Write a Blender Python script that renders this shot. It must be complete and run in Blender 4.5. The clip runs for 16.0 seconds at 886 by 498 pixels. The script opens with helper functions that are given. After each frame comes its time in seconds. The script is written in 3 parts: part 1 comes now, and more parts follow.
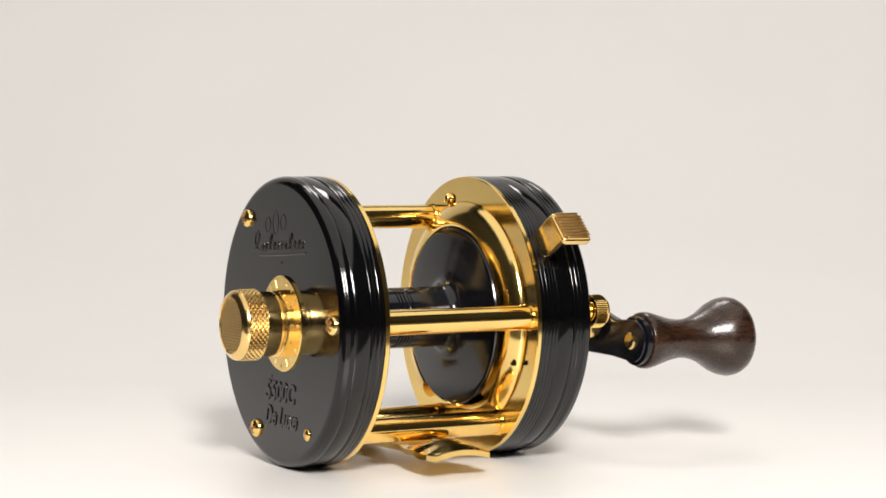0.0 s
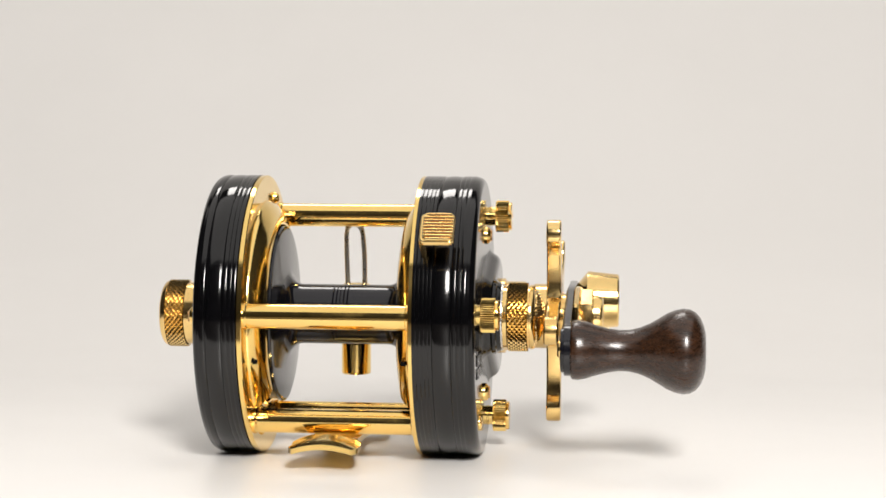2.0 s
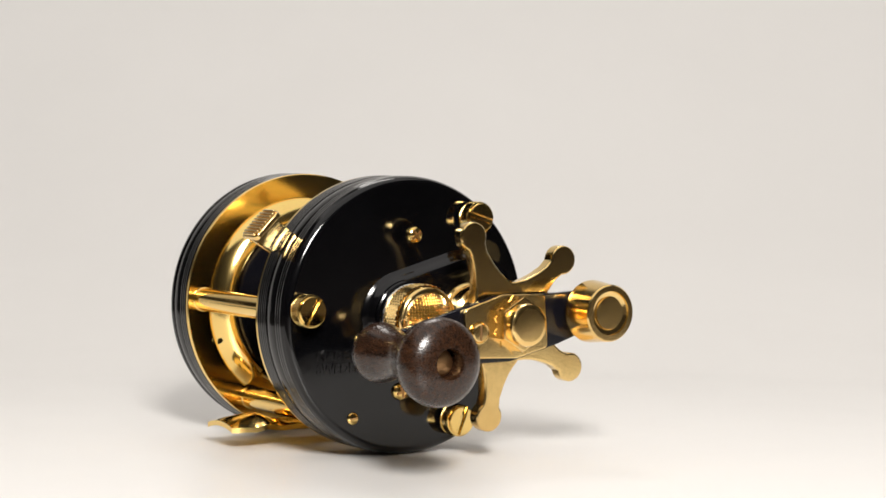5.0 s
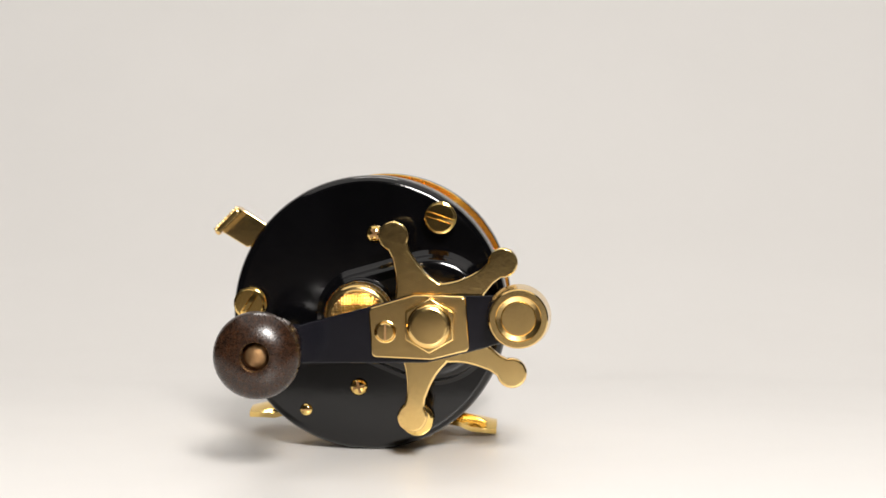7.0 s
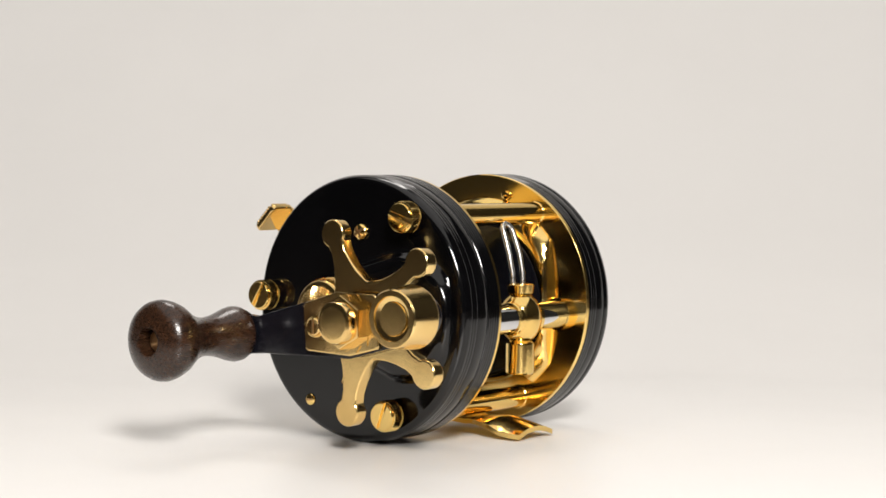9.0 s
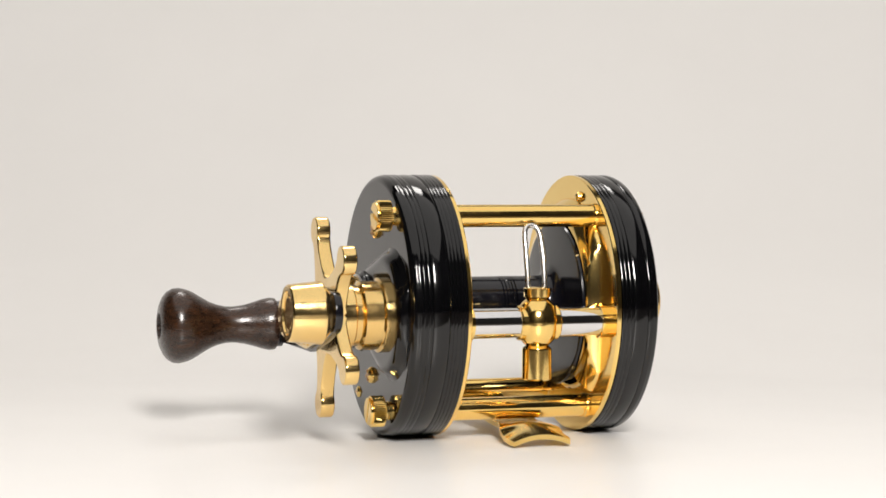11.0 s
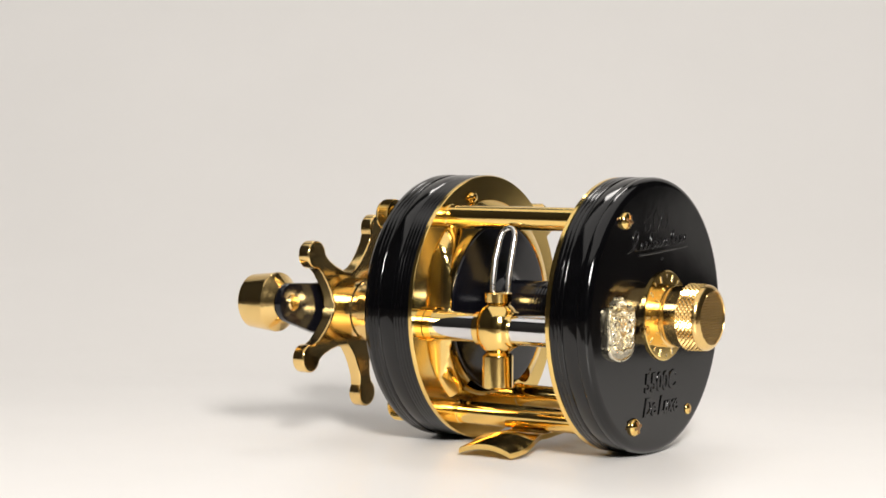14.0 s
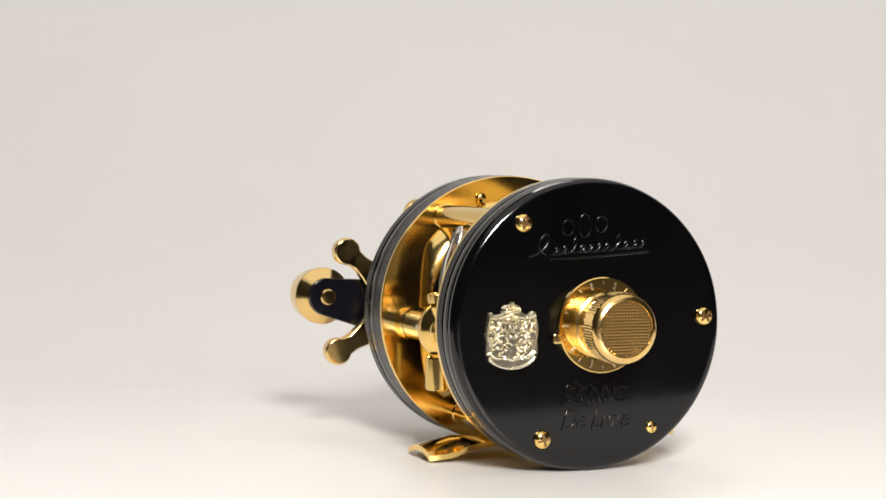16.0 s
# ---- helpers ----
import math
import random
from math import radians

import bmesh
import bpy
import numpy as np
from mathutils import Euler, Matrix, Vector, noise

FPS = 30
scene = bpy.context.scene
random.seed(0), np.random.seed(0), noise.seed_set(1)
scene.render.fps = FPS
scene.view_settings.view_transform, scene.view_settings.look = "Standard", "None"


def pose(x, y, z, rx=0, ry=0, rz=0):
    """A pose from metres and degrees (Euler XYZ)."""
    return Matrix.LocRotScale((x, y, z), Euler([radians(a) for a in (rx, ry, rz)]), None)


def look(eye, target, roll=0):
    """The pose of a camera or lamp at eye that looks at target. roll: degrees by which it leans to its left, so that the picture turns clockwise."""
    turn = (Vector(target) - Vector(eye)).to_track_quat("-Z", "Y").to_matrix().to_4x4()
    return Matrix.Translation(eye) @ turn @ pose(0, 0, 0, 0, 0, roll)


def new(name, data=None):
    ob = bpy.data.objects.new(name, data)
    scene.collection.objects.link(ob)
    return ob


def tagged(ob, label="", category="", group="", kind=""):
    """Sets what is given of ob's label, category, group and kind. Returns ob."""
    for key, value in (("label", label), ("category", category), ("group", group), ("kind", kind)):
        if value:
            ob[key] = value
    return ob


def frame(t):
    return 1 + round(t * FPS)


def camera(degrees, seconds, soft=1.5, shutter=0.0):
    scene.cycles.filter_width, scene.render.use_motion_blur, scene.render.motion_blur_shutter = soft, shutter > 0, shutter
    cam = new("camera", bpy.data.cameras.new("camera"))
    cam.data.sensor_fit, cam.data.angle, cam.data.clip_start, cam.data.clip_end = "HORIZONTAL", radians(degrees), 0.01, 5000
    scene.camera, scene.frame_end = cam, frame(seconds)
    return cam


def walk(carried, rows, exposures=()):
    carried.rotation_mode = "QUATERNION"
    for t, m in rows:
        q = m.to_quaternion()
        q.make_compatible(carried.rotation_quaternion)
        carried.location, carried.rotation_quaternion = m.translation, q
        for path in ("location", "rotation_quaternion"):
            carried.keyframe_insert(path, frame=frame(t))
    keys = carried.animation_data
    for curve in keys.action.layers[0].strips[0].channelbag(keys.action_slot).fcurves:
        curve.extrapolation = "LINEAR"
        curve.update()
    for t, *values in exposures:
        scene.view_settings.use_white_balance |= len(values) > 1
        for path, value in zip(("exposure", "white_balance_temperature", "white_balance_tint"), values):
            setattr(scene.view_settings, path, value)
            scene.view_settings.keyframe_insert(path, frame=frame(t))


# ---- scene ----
# A fishing reel that turns slowly on a white paper sweep, before a still camera.
cam = camera(24.95, 16.0, soft=1.6)
EYE = (0.00033, -0.4087, 0.05904)
AIM = (0.00033, 0.0, 0.05904 - 0.4087 * math.tan(radians(2.671)))
walk(cam, [(0, look(EYE, AIM, 0.32)), (16, look(EYE, AIM, 0.32))], [(0, 0.0), (1.5, -0.02), (3.5, -0.07), (7, -0.08), (11.5, -0.05), (14, -0.09), (16, -0.09)])

# ---- light ----
world = bpy.data.worlds.new("world")
scene.world = world
world.use_nodes = True
world.node_tree.nodes["Background"].inputs[0].default_value = (1.0, 0.97, 0.93, 1)
world.node_tree.nodes["Background"].inputs[1].default_value = 0.01


def area_lamp(name, eye, target, size, power, colour):
    data = bpy.data.lights.new(name, "AREA")
    data.shape, data.size, data.size_y = "RECTANGLE", size[0], size[1]
    data.energy, data.color = power, colour
    ob = new(name, data)
    ob.matrix_basis = look(eye, target)
    return ob


area_lamp("key_softbox", (0.087, -0.60, 0.382), (0, 0.06, 0.0), (0.12, 0.17), 7.1, (1.0, 0.957, 0.912))
# added fill from above and behind the sweep, out of view
area_lamp("top_back_fill", (-0.05, 0.95, 1.35), (0, -0.1, 0.0), (0.48, 0.48), 7.4, (1.0, 0.957, 0.912))
# added broad overhead fill that lifts the whole set; no such lamp is seen
area_lamp("overhead_fill", (0.0, -0.5, 2.38), (0, -0.5, 0.0), (3.4, 3.4), 34.5, (1.0, 0.957, 0.912))


# ---- materials ----
def material(name):
    m = bpy.data.materials.new(name)
    m.use_nodes = True
    n = m.node_tree.nodes
    return m, n, m.node_tree.links, n["Principled BSDF"]


def coords(n, l, scale=(1, 1, 1)):
    c = n.new("ShaderNodeTexCoord")
    mp = n.new("ShaderNodeMapping")
    mp.inputs["Scale"].default_value = scale
    l.new(c.outputs["Object"], mp.inputs["Vector"])
    return mp.outputs["Vector"]


def noise_tex(n, l, vec, scale, detail=4.0, rough=0.55):
    t = n.new("ShaderNodeTexNoise")
    t.inputs["Scale"].default_value, t.inputs["Detail"].default_value = scale, detail
    t.inputs["Roughness"].default_value = rough
    l.new(vec, t.inputs["Vector"])
    return t.outputs["Fac"]


def remap(n, l, fac, a, b, lo=0.35, hi=0.65):
    r = n.new("ShaderNodeMapRange")
    r.inputs["From Min"].default_value, r.inputs["From Max"].default_value = lo, hi
    r.inputs["To Min"].default_value, r.inputs["To Max"].default_value = a, b
    l.new(fac, r.inputs["Value"])
    return r.outputs["Result"]


def mix_col(n, l, fac, a, b):
    m = n.new("ShaderNodeMix")
    m.data_type = "RGBA"
    m.inputs["A"].default_value, m.inputs["B"].default_value = (*a, 1), (*b, 1)
    l.new(fac, m.inputs["Factor"])
    return m.outputs["Result"]


def bump(n, l, bsdf, height, strength, dist):
    b = n.new("ShaderNodeBump")
    b.inputs["Strength"].default_value, b.inputs["Distance"].default_value = strength, dist
    l.new(height, b.inputs["Height"])
    l.new(b.outputs["Normal"], bsdf.inputs["Normal"])


def metal(name, clean, worn, r0, r1, grain=0.02, speck=1.0):
    m, n, l, b = material(name)
    v = coords(n, l)
    b.inputs["Metallic"].default_value = 1.0
    smudge = noise_tex(n, l, v, 70, 2 + 3 * speck)
    fine = noise_tex(n, l, v, 1400, 3)
    l.new(mix_col(n, l, remap(n, l, smudge, 0, 1), clean, worn), b.inputs["Base Color"])
    add = n.new("ShaderNodeMath")
    add.operation = "ADD"
    l.new(remap(n, l, smudge, r0, r1), add.inputs[0])
    l.new(remap(n, l, fine, -0.02 * speck, 0.04 * speck), add.inputs[1])
    l.new(add.outputs[0], b.inputs["Roughness"])
    if grain:
        bump(n, l, b, fine, grain, 0.0003)
    return m


SATIN_GOLD = metal("satin_gold_plate", (1.0, 0.715, 0.255), (0.99, 0.70, 0.24), 0.11, 0.15, 0, 0.0)
PLATE_GOLD = metal("bright_gold_plate", (1.0, 0.715, 0.25), (0.99, 0.69, 0.23), 0.10, 0.14, 0, 0.1)
GOLD = metal("polished_gold_plate", (1.0, 0.715, 0.25), (0.98, 0.67, 0.22), 0.07, 0.13)
BRASS = metal("worn_gold_plate", (0.96, 0.705, 0.30), (0.87, 0.59, 0.225), 0.10, 0.19, 0.03)
CHROME = metal("bright_chrome", (0.80, 0.80, 0.81), (0.70, 0.70, 0.72), 0.04, 0.09)
CREST_GOLD = metal("pale_gold_crest", (0.93, 0.87, 0.70), (0.84, 0.74, 0.50), 0.20, 0.32, 0.1)
STEEL = metal("satin_steel", (0.86, 0.85, 0.84), (0.76, 0.75, 0.74), 0.22, 0.30, 0.02)
COPPER = metal("dull_copper", (0.62, 0.36, 0.16), (0.45, 0.26, 0.12), 0.28, 0.42, 0.2)


def lacquer(name, base, r0, r1):
    m, n, l, b = material(name)
    v = coords(n, l)
    dust = noise_tex(n, l, v, 60, 6)
    fine = noise_tex(n, l, v, 900, 4)
    l.new(mix_col(n, l, remap(n, l, dust, 0, 1), base, tuple(c * 1.6 for c in base)), b.inputs["Base Color"])
    l.new(remap(n, l, dust, r0, r1), b.inputs["Roughness"])
    b.inputs["IOR"].default_value = 1.52
    peel = noise_tex(n, l, v, 240, 2)
    add = n.new("ShaderNodeMath")
    add.operation = "MULTIPLY_ADD"
    l.new(peel, add.inputs[0])
    add.inputs[1].default_value = 2.0
    l.new(fine, add.inputs[2])
    bump(n, l, b, add.outputs[0], 0.012, 0.0003)
    return m


BLACK = lacquer("black_lacquer", (0.0012, 0.0012, 0.0015), 0.075, 0.125)
SPOOL_BLACK = lacquer("black_anodised", (0.003, 0.003, 0.0045), 0.11, 0.16)
ARM_BLACK = lacquer("black_enamel", (0.004, 0.004, 0.006), 0.10, 0.18)


def wood():
    m, n, l, b = material("dark_varnished_wood")
    v = coords(n, l, (18, 120, 120))
    grain = noise_tex(n, l, v, 9, 6, 0.7)
    v2 = coords(n, l, (60, 260, 260))
    pores = noise_tex(n, l, v2, 8, 3, 0.6)
    base = mix_col(n, l, remap(n, l, grain, 0, 1, 0.34, 0.66), (0.008, 0.0040, 0.0024), (0.041, 0.0172, 0.0078))
    l.new(base, b.inputs["Base Color"])
    l.new(remap(n, l, pores, 0.22, 0.34), b.inputs["Roughness"])
    b.inputs["Coat Weight"].default_value, b.inputs["Coat Roughness"].default_value = 0.45, 0.19
    b.inputs["Specular IOR Level"].default_value = 0.3
    add = n.new("ShaderNodeMath")
    add.operation = "ADD"
    l.new(grain, add.inputs[0])
    l.new(pores, add.inputs[1])
    bump(n, l, b, add.outputs[0], 0.09, 0.0003)
    l.new(b.inputs["Normal"].links[0].from_socket, b.inputs["Coat Normal"])
    return m


WOOD = wood()


def plain(name, a, c, rough, scale=40, spec=0.5, relief=0.05, dist=0.001):
    m, n, l, b = material(name)
    v = coords(n, l)
    big = noise_tex(n, l, v, scale, 5)
    fine = noise_tex(n, l, v, scale * 25, 3)
    l.new(mix_col(n, l, remap(n, l, big, 0, 1), a, c), b.inputs["Base Color"])
    l.new(remap(n, l, big, rough * 0.9, rough * 1.1), b.inputs["Roughness"])
    b.inputs["Specular IOR Level"].default_value = spec
    bump(n, l, b, fine, relief, dist)
    return m


PAPER = plain("white_satin_paper", (0.80, 0.785, 0.765), (0.785, 0.77, 0.75), 0.34, 12, 0.5, 0.02, 0.0004)
WALL = plain("grey_plaster", (0.075, 0.072, 0.068), (0.062, 0.060, 0.057), 0.8, 6)
CEILING = plain("grey_ceiling_plaster", (0.12, 0.118, 0.115), (0.10, 0.098, 0.095), 0.8, 6)
BOARDS = plain("brown_floor", (0.042, 0.031, 0.024), (0.033, 0.025, 0.020), 0.5, 8)

# ---- mesh tools; reel shapes are in millimetres from the middle of the spool ----
MM = 0.001


def part(name, bm, mat, parent=None, label="", scale=MM, sharp=34, at=None):
    bmesh.ops.recalc_face_normals(bm, faces=bm.faces)
    lim = radians(sharp)
    for f in bm.faces:
        f.smooth = True
    for e in bm.edges:
        e.smooth = len(e.link_faces) == 2 and e.calc_face_angle(0) < lim
    if scale != 1:
        bmesh.ops.scale(bm, vec=(scale,) * 3, verts=bm.verts)
    me = bpy.data.meshes.new(name)
    bm.to_mesh(me)
    bm.free()
    me.materials.append(mat)
    ob = new(name, me)
    if sharp:
        weighted = ob.modifiers.new("weighted_normals", "WEIGHTED_NORMAL")
        weighted.keep_sharp = True
    if parent is not None:
        ob.parent = parent
    if at is not None:
        ob.location = at
    return tagged(ob, label)


def lathe(profile, seg=96, axis=(0, 0), wobble=None, bm=None):
    """Turns (x, r) pairs round a line along x through axis = (y, z). wobble(x, angle, r) alters the radius."""
    bm = bm or bmesh.new()
    rings = []
    for x, r in profile:
        if r < 1e-4:
            rings.append([bm.verts.new((x, axis[0], axis[1]))])
            continue
        ring = []
        for k in range(seg):
            a = 2 * math.pi * k / seg
            q = wobble(x, a, r) if wobble else r
            ring.append(bm.verts.new((x, axis[0] + q * math.cos(a), axis[1] + q * math.sin(a))))
        rings.append(ring)
    for p, q in zip(rings, rings[1:]):
        for k in range(seg):
            j = (k + 1) % seg
            if len(p) == 1 and len(q) == 1:
                break
            if len(p) == 1:
                bm.faces.new((p[0], q[k], q[j]))
            elif len(q) == 1:
                bm.faces.new((p[k], q[0], p[j]))
            else:
                bm.faces.new((p[k], q[k], q[j], p[j]))
    return bm


def slab(outline, x0, x1, bevel=0.25, steps=2, shear=0.0, about=0.0):
    """A plate of even thickness from an outline in (y, z), with rounded edges; shear leans it along y."""
    bm = bmesh.new()
    f = bm.faces.new([bm.verts.new((x0, y, z)) for y, z in outline])
    out = bmesh.ops.extrude_face_region(bm, geom=[f])
    for v in out["geom"]:
        if isinstance(v, bmesh.types.BMVert):
            v.co.x = x1
    if bevel:
        edges = [e for e in bm.edges if abs(e.verts[0].co.x - e.verts[1].co.x) < 1e-6]
        bmesh.ops.bevel(bm, geom=edges, offset=bevel, segments=steps, profile=0.5, affect="EDGES")
    for v in bm.verts:
        v.co.x += shear * (v.co.y - about)
    return bm


def tube(points, r, seg=12, bm=None):
    """A round wire through points, closed at its ends."""
    bm = bm or bmesh.new()
    pts = [Vector(p) for p in points]
    rings = []
    ref = Vector((0, 1, 0.01)).normalized()
    for i, p in enumerate(pts):
        d = (pts[min(i + 1, len(pts) - 1)] - pts[max(i - 1, 0)]).normalized()
        u = (ref - d * ref.dot(d)).normalized()
        w = d.cross(u)
        rings.append([bm.verts.new(p + r * (math.cos(2 * math.pi * k / seg) * u + math.sin(2 * math.pi * k / seg) * w)) for k in range(seg)])
    for a, b in zip(rings, rings[1:]):
        for k in range(seg):
            bm.faces.new((a[k], a[(k + 1) % seg], b[(k + 1) % seg], b[k]))
    bm.faces.new(rings[0])
    bm.faces.new(rings[-1])
    return bm


def arc(cy, cz, r, a0, a1, n):
    return [(cy + r * math.cos(radians(a0 + (a1 - a0) * k / n)), cz + r * math.sin(radians(a0 + (a1 - a0) * k / n))) for k in range(n + 1)]


def box(x0, x1, y0, y1, z0, z1, bevel=0.0, steps=2):
    bm = bmesh.new()
    bmesh.ops.create_cube(bm, size=1)
    for v in bm.verts:
        v.co = Vector(((x0 + x1) / 2 + v.co.x * (x1 - x0), (y0 + y1) / 2 + v.co.y * (y1 - y0), (z0 + z1) / 2 + v.co.z * (z1 - z0)))
    if bevel:
        bmesh.ops.bevel(bm, geom=bm.edges[:], offset=bevel, segments=steps, profile=0.5, affect="EDGES")
    return bm


def join(a, b):
    """Adds bmesh b to a."""
    me = bpy.data.meshes.new("tmp")
    b.to_mesh(me)
    b.free()
    a.from_mesh(me)
    bpy.data.meshes.remove(me)
    return a


# ---- the sweep and the room ----
def sweep():
    bm = bmesh.new()
    prof = [(-0.106, 0.0), (-0.09, 0.0), (-0.05, 0.0), (0.0, 0.0), (0.06, 0.0), (0.12, 0.0)]
    radius, y0 = 0.34, 0.12
    for k in range(0, 25):
        a = radians(90 * k / 24)
        prof.append((y0 + radius * math.sin(a), radius - radius * math.cos(a)))
    prof += [(y0 + radius, 0.5), (y0 + radius, 0.62)]
    cols = [-1 + 2 * k / 26 for k in range(27)]

    def half(y):
        return 0.22 + 0.38 * min(1.0, max(0.0, (y - 0.10) / 0.16)) ** 1.5
    grid = [[bm.verts.new((half(y) * x, y, z)) for x in cols] for y, z in prof]
    for a, b in zip(grid, grid[1:]):
        for k in range(len(cols) - 1):
            bm.faces.new((a[k], a[k + 1], b[k + 1], b[k]))
    ob = part("backdrop", bm, PAPER, scale=1, sharp=60)
    return tagged(ob, "white satin paper sweep curving up behind the reel", "backdrop", kind="structure")


sweep()


def room():
    table = part("table_top", box(-1.4, 1.4, -0.75, 0.62, -0.042, -0.002, 0.004), BOARDS, scale=1)
    tagged(table, "plain brown table top under the paper", "table top", kind="structure")
    for name, b, mat in (
        ("wall_north", (-2, 2, 1.5, 1.6, -0.75, 2.4), WALL),
        ("wall_south", (-2, 2, -2.6, -2.5, -0.75, 2.4), WALL),
        ("wall_west", (-2.1, -2, -2.6, 1.6, -0.75, 2.4), WALL),
        ("wall_east", (2, 2.1, -2.6, 1.6, -0.75, 2.4), WALL),
        ("floor", (-2.1, 2.1, -2.6, 1.6, -0.85, -0.75), BOARDS),
        ("ceiling", (-2.1, 2.1, -2.6, 1.6, 2.4, 2.5), CEILING),
    ):
        ob = part(name, box(*b), mat, scale=1)
        tagged(ob, {"floor": "brown floor of the studio", "ceiling": "grey plaster ceiling"}.get(name, "plain grey plaster wall of the studio"), name.split("_")[0], kind="structure")


room()

# ---- the reel ----
reel = new("fishing_reel")
tagged(reel, "black and gold fishing reel with wooden knob on white paper", "fishing reel")
BASE = Vector((-0.0163, -0.01376, 0.0275))


def fit(name, bm, mat, label="", sharp=34):
    """A part of the reel itself."""
    return part(name, bm, mat, reel, label, sharp=sharp, at=BASE)


def groove(x, centres, depth, half):
    return -sum(depth * (0.5 + 0.5 * math.cos(math.pi * min(1.0, abs(x - c) / half))) for c in centres)


def rim_profile(x_in, x_out, bands):
    """From the inner edge to the middle of the outer face; each band of the rim is slightly barrelled."""
    s = 1 if x_out > x_in else -1
    pts = [(x_in, 20.0), (x_in, 26.6)]
    for x0, x1 in zip(bands, bands[1:]):
        n = 7 if abs(x1 - x0) < 1.6 else 14
        sag = abs(x1 - x0) / 2 * math.tan(radians(12 if abs(x1 - x0) > 2.5 else 7)) / 2
        for k in range(n + 1):
            u = -1 + 2 * k / n
            pts.append((x0 + (x1 - x0) * (0.03 + 0.94 * k / n), 27.5 - sag * u * u - 0.05 * (abs(u) > 0.99)))
    edge, r0 = bands[-1], 27.35
    rx = abs(x_out - edge)
    for k in range(1, 13):
        a = radians(90 * k / 12)
        pts.append((edge + s * rx * math.sin(a), r0 - 1.5 + 1.5 * math.cos(a)))
    pts += [(x_out, 20.0), (x_out, 12.0), (x_out, 0)]
    return pts


left_plate = fit("side_plate", lathe(rim_profile(-18.1, -26.5, (-18.15, -19.1, -19.9, -20.8, -24.0, -25.2)), 128), BLACK, "glossy black lacquered side plate with raised lettering", 25)
right_plate = fit("side_plate", lathe(rim_profile(14.7, 26.4, (14.75, 15.5, 16.3, 17.1, 17.8, 18.5, 22.1, 23.0, 23.8, 24.9)), 128), BLACK, "glossy black lacquered side plate with gear housing", 25)


def ring_segment(profile, a0, a1, n):
    """Sweeps a closed (x, r) outline round the spool's line from a0 to a1 degrees, with capped ends."""
    bm = bmesh.new()
    rings = []
    for k in range(n + 1):
        a = radians(a0 + (a1 - a0) * k / n)
        rings.append([bm.verts.new((x, r * math.cos(a), r * math.sin(a))) for x, r in profile])
    m = len(profile)
    for p, q in zip(rings, rings[1:]):
        for k in range(m):
            bm.faces.new((p[k], p[(k + 1) % m], q[(k + 1) % m], q[k]))
    bm.faces.new(rings[0])
    bm.faces.new(rings[-1])
    return bm


def frame_plate(s, x0):
    """Gold end plate; s points to the spool."""
    prof = [(x0 - s * 1.1, 18.0), (x0 - s * 1.1, 27.2), (x0 - s * 0.9, 27.45), (x0 - s * 0.15, 27.45), (x0, 27.3),
            (x0, 18.6), (x0 + s * 0.35, 18.2), (x0 + s * 0.45, 17.8), (x0 + s * 0.3, 17.6), (x0 - s * 1.1, 17.6)]
    return lathe(prof, 128)


def frame_dish(s, x0):
    prof = [(x0 - s * 0.3, 22.6), (x0 + s * 0.25, 22.5), (x0 + s * 0.7, 22.25), (x0 + s * 1.5, 21.5), (x0 + s * 2.2, 20.6), (x0 + s * 2.7, 19.7), (x0 + s * 3.0, 18.8), (x0 + s * 3.1, 18.1), (x0 + s * 2.95, 17.75), (x0 + s * 2.5, 17.62), (x0 - s * 0.3, 17.62)]
    bm = ring_segment(prof, -52, 230, 110)
    # pressed flat on the side of the line guide
    for v in bm.verts:
        if v.co.y > 17.9:
            v.co.y = 17.9 + 0.25 * (v.co.y - 17.9)
    return bm


gold_left = fit("frame_plate", frame_plate(1, -17.0), PLATE_GOLD, "polished gold frame plate", 22)
gold_right = fit("frame_plate", frame_plate(-1, 14.0), PLATE_GOLD, "polished gold frame plate", 22)
part("spool_shroud", frame_dish(1, -17.0), SATIN_GOLD, gold_left, "raised gold ring round the spool", sharp=24)
part("spool_shroud", frame_dish(-1, 14.0), SATIN_GOLD, gold_right, "raised gold ring round the spool", sharp=24)

# spool with flared arbor and flanges
arbor = []
for k in range(9):
    a = radians(90 * k / 8)
    arbor.append((-12.6 + 2.8 * (1 - math.cos(a)), 9.0 - 3.1 * math.sin(a)))
mid = []
for k in range(60):
    x = -4.6 + 6.0 * k / 59
    mid.append((x, 5.9 + groove(x, (-3.2, -2.5, -1.8, -1.1, -0.4), 0.22, 0.14)))
right_half = [(-2.6 - x, r) for x, r in reversed(arbor)]
spool_prof = [(-16.7, 0), (-16.7, 16.9), (-14.3, 16.9), (-14.1, 17.3), (-13.8, 17.45), (-13.4, 17.3), (-13.2, 16.6), (-12.9, 12.5), (-12.7, 10)] + arbor + mid + right_half + \
    [(10.1, 10), (10.3, 12.5), (10.6, 16.6), (10.8, 17.3), (11.1, 17.45), (11.4, 17.3), (11.6, 16.9), (13.7, 16.9), (13.7, 0)]
fit("spool", lathe(spool_prof, 120), SPOOL_BLACK, "black anodised spool with a grooved arbor", 28)

PILLARS = ((13.9, 19.2), (-23.8, 1.3), (9.7, -21.1), (-12.7, -19.8))
for y, z in PILLARS:
    fit("pillar", lathe([(-17.3, 0), (-17.3, 2.6), (-16.6, 2.55), (-16.4, 2.35), (13.4, 2.35), (13.6, 2.55), (14.3, 2.6), (14.3, 0)], 40, (y, z)), GOLD)

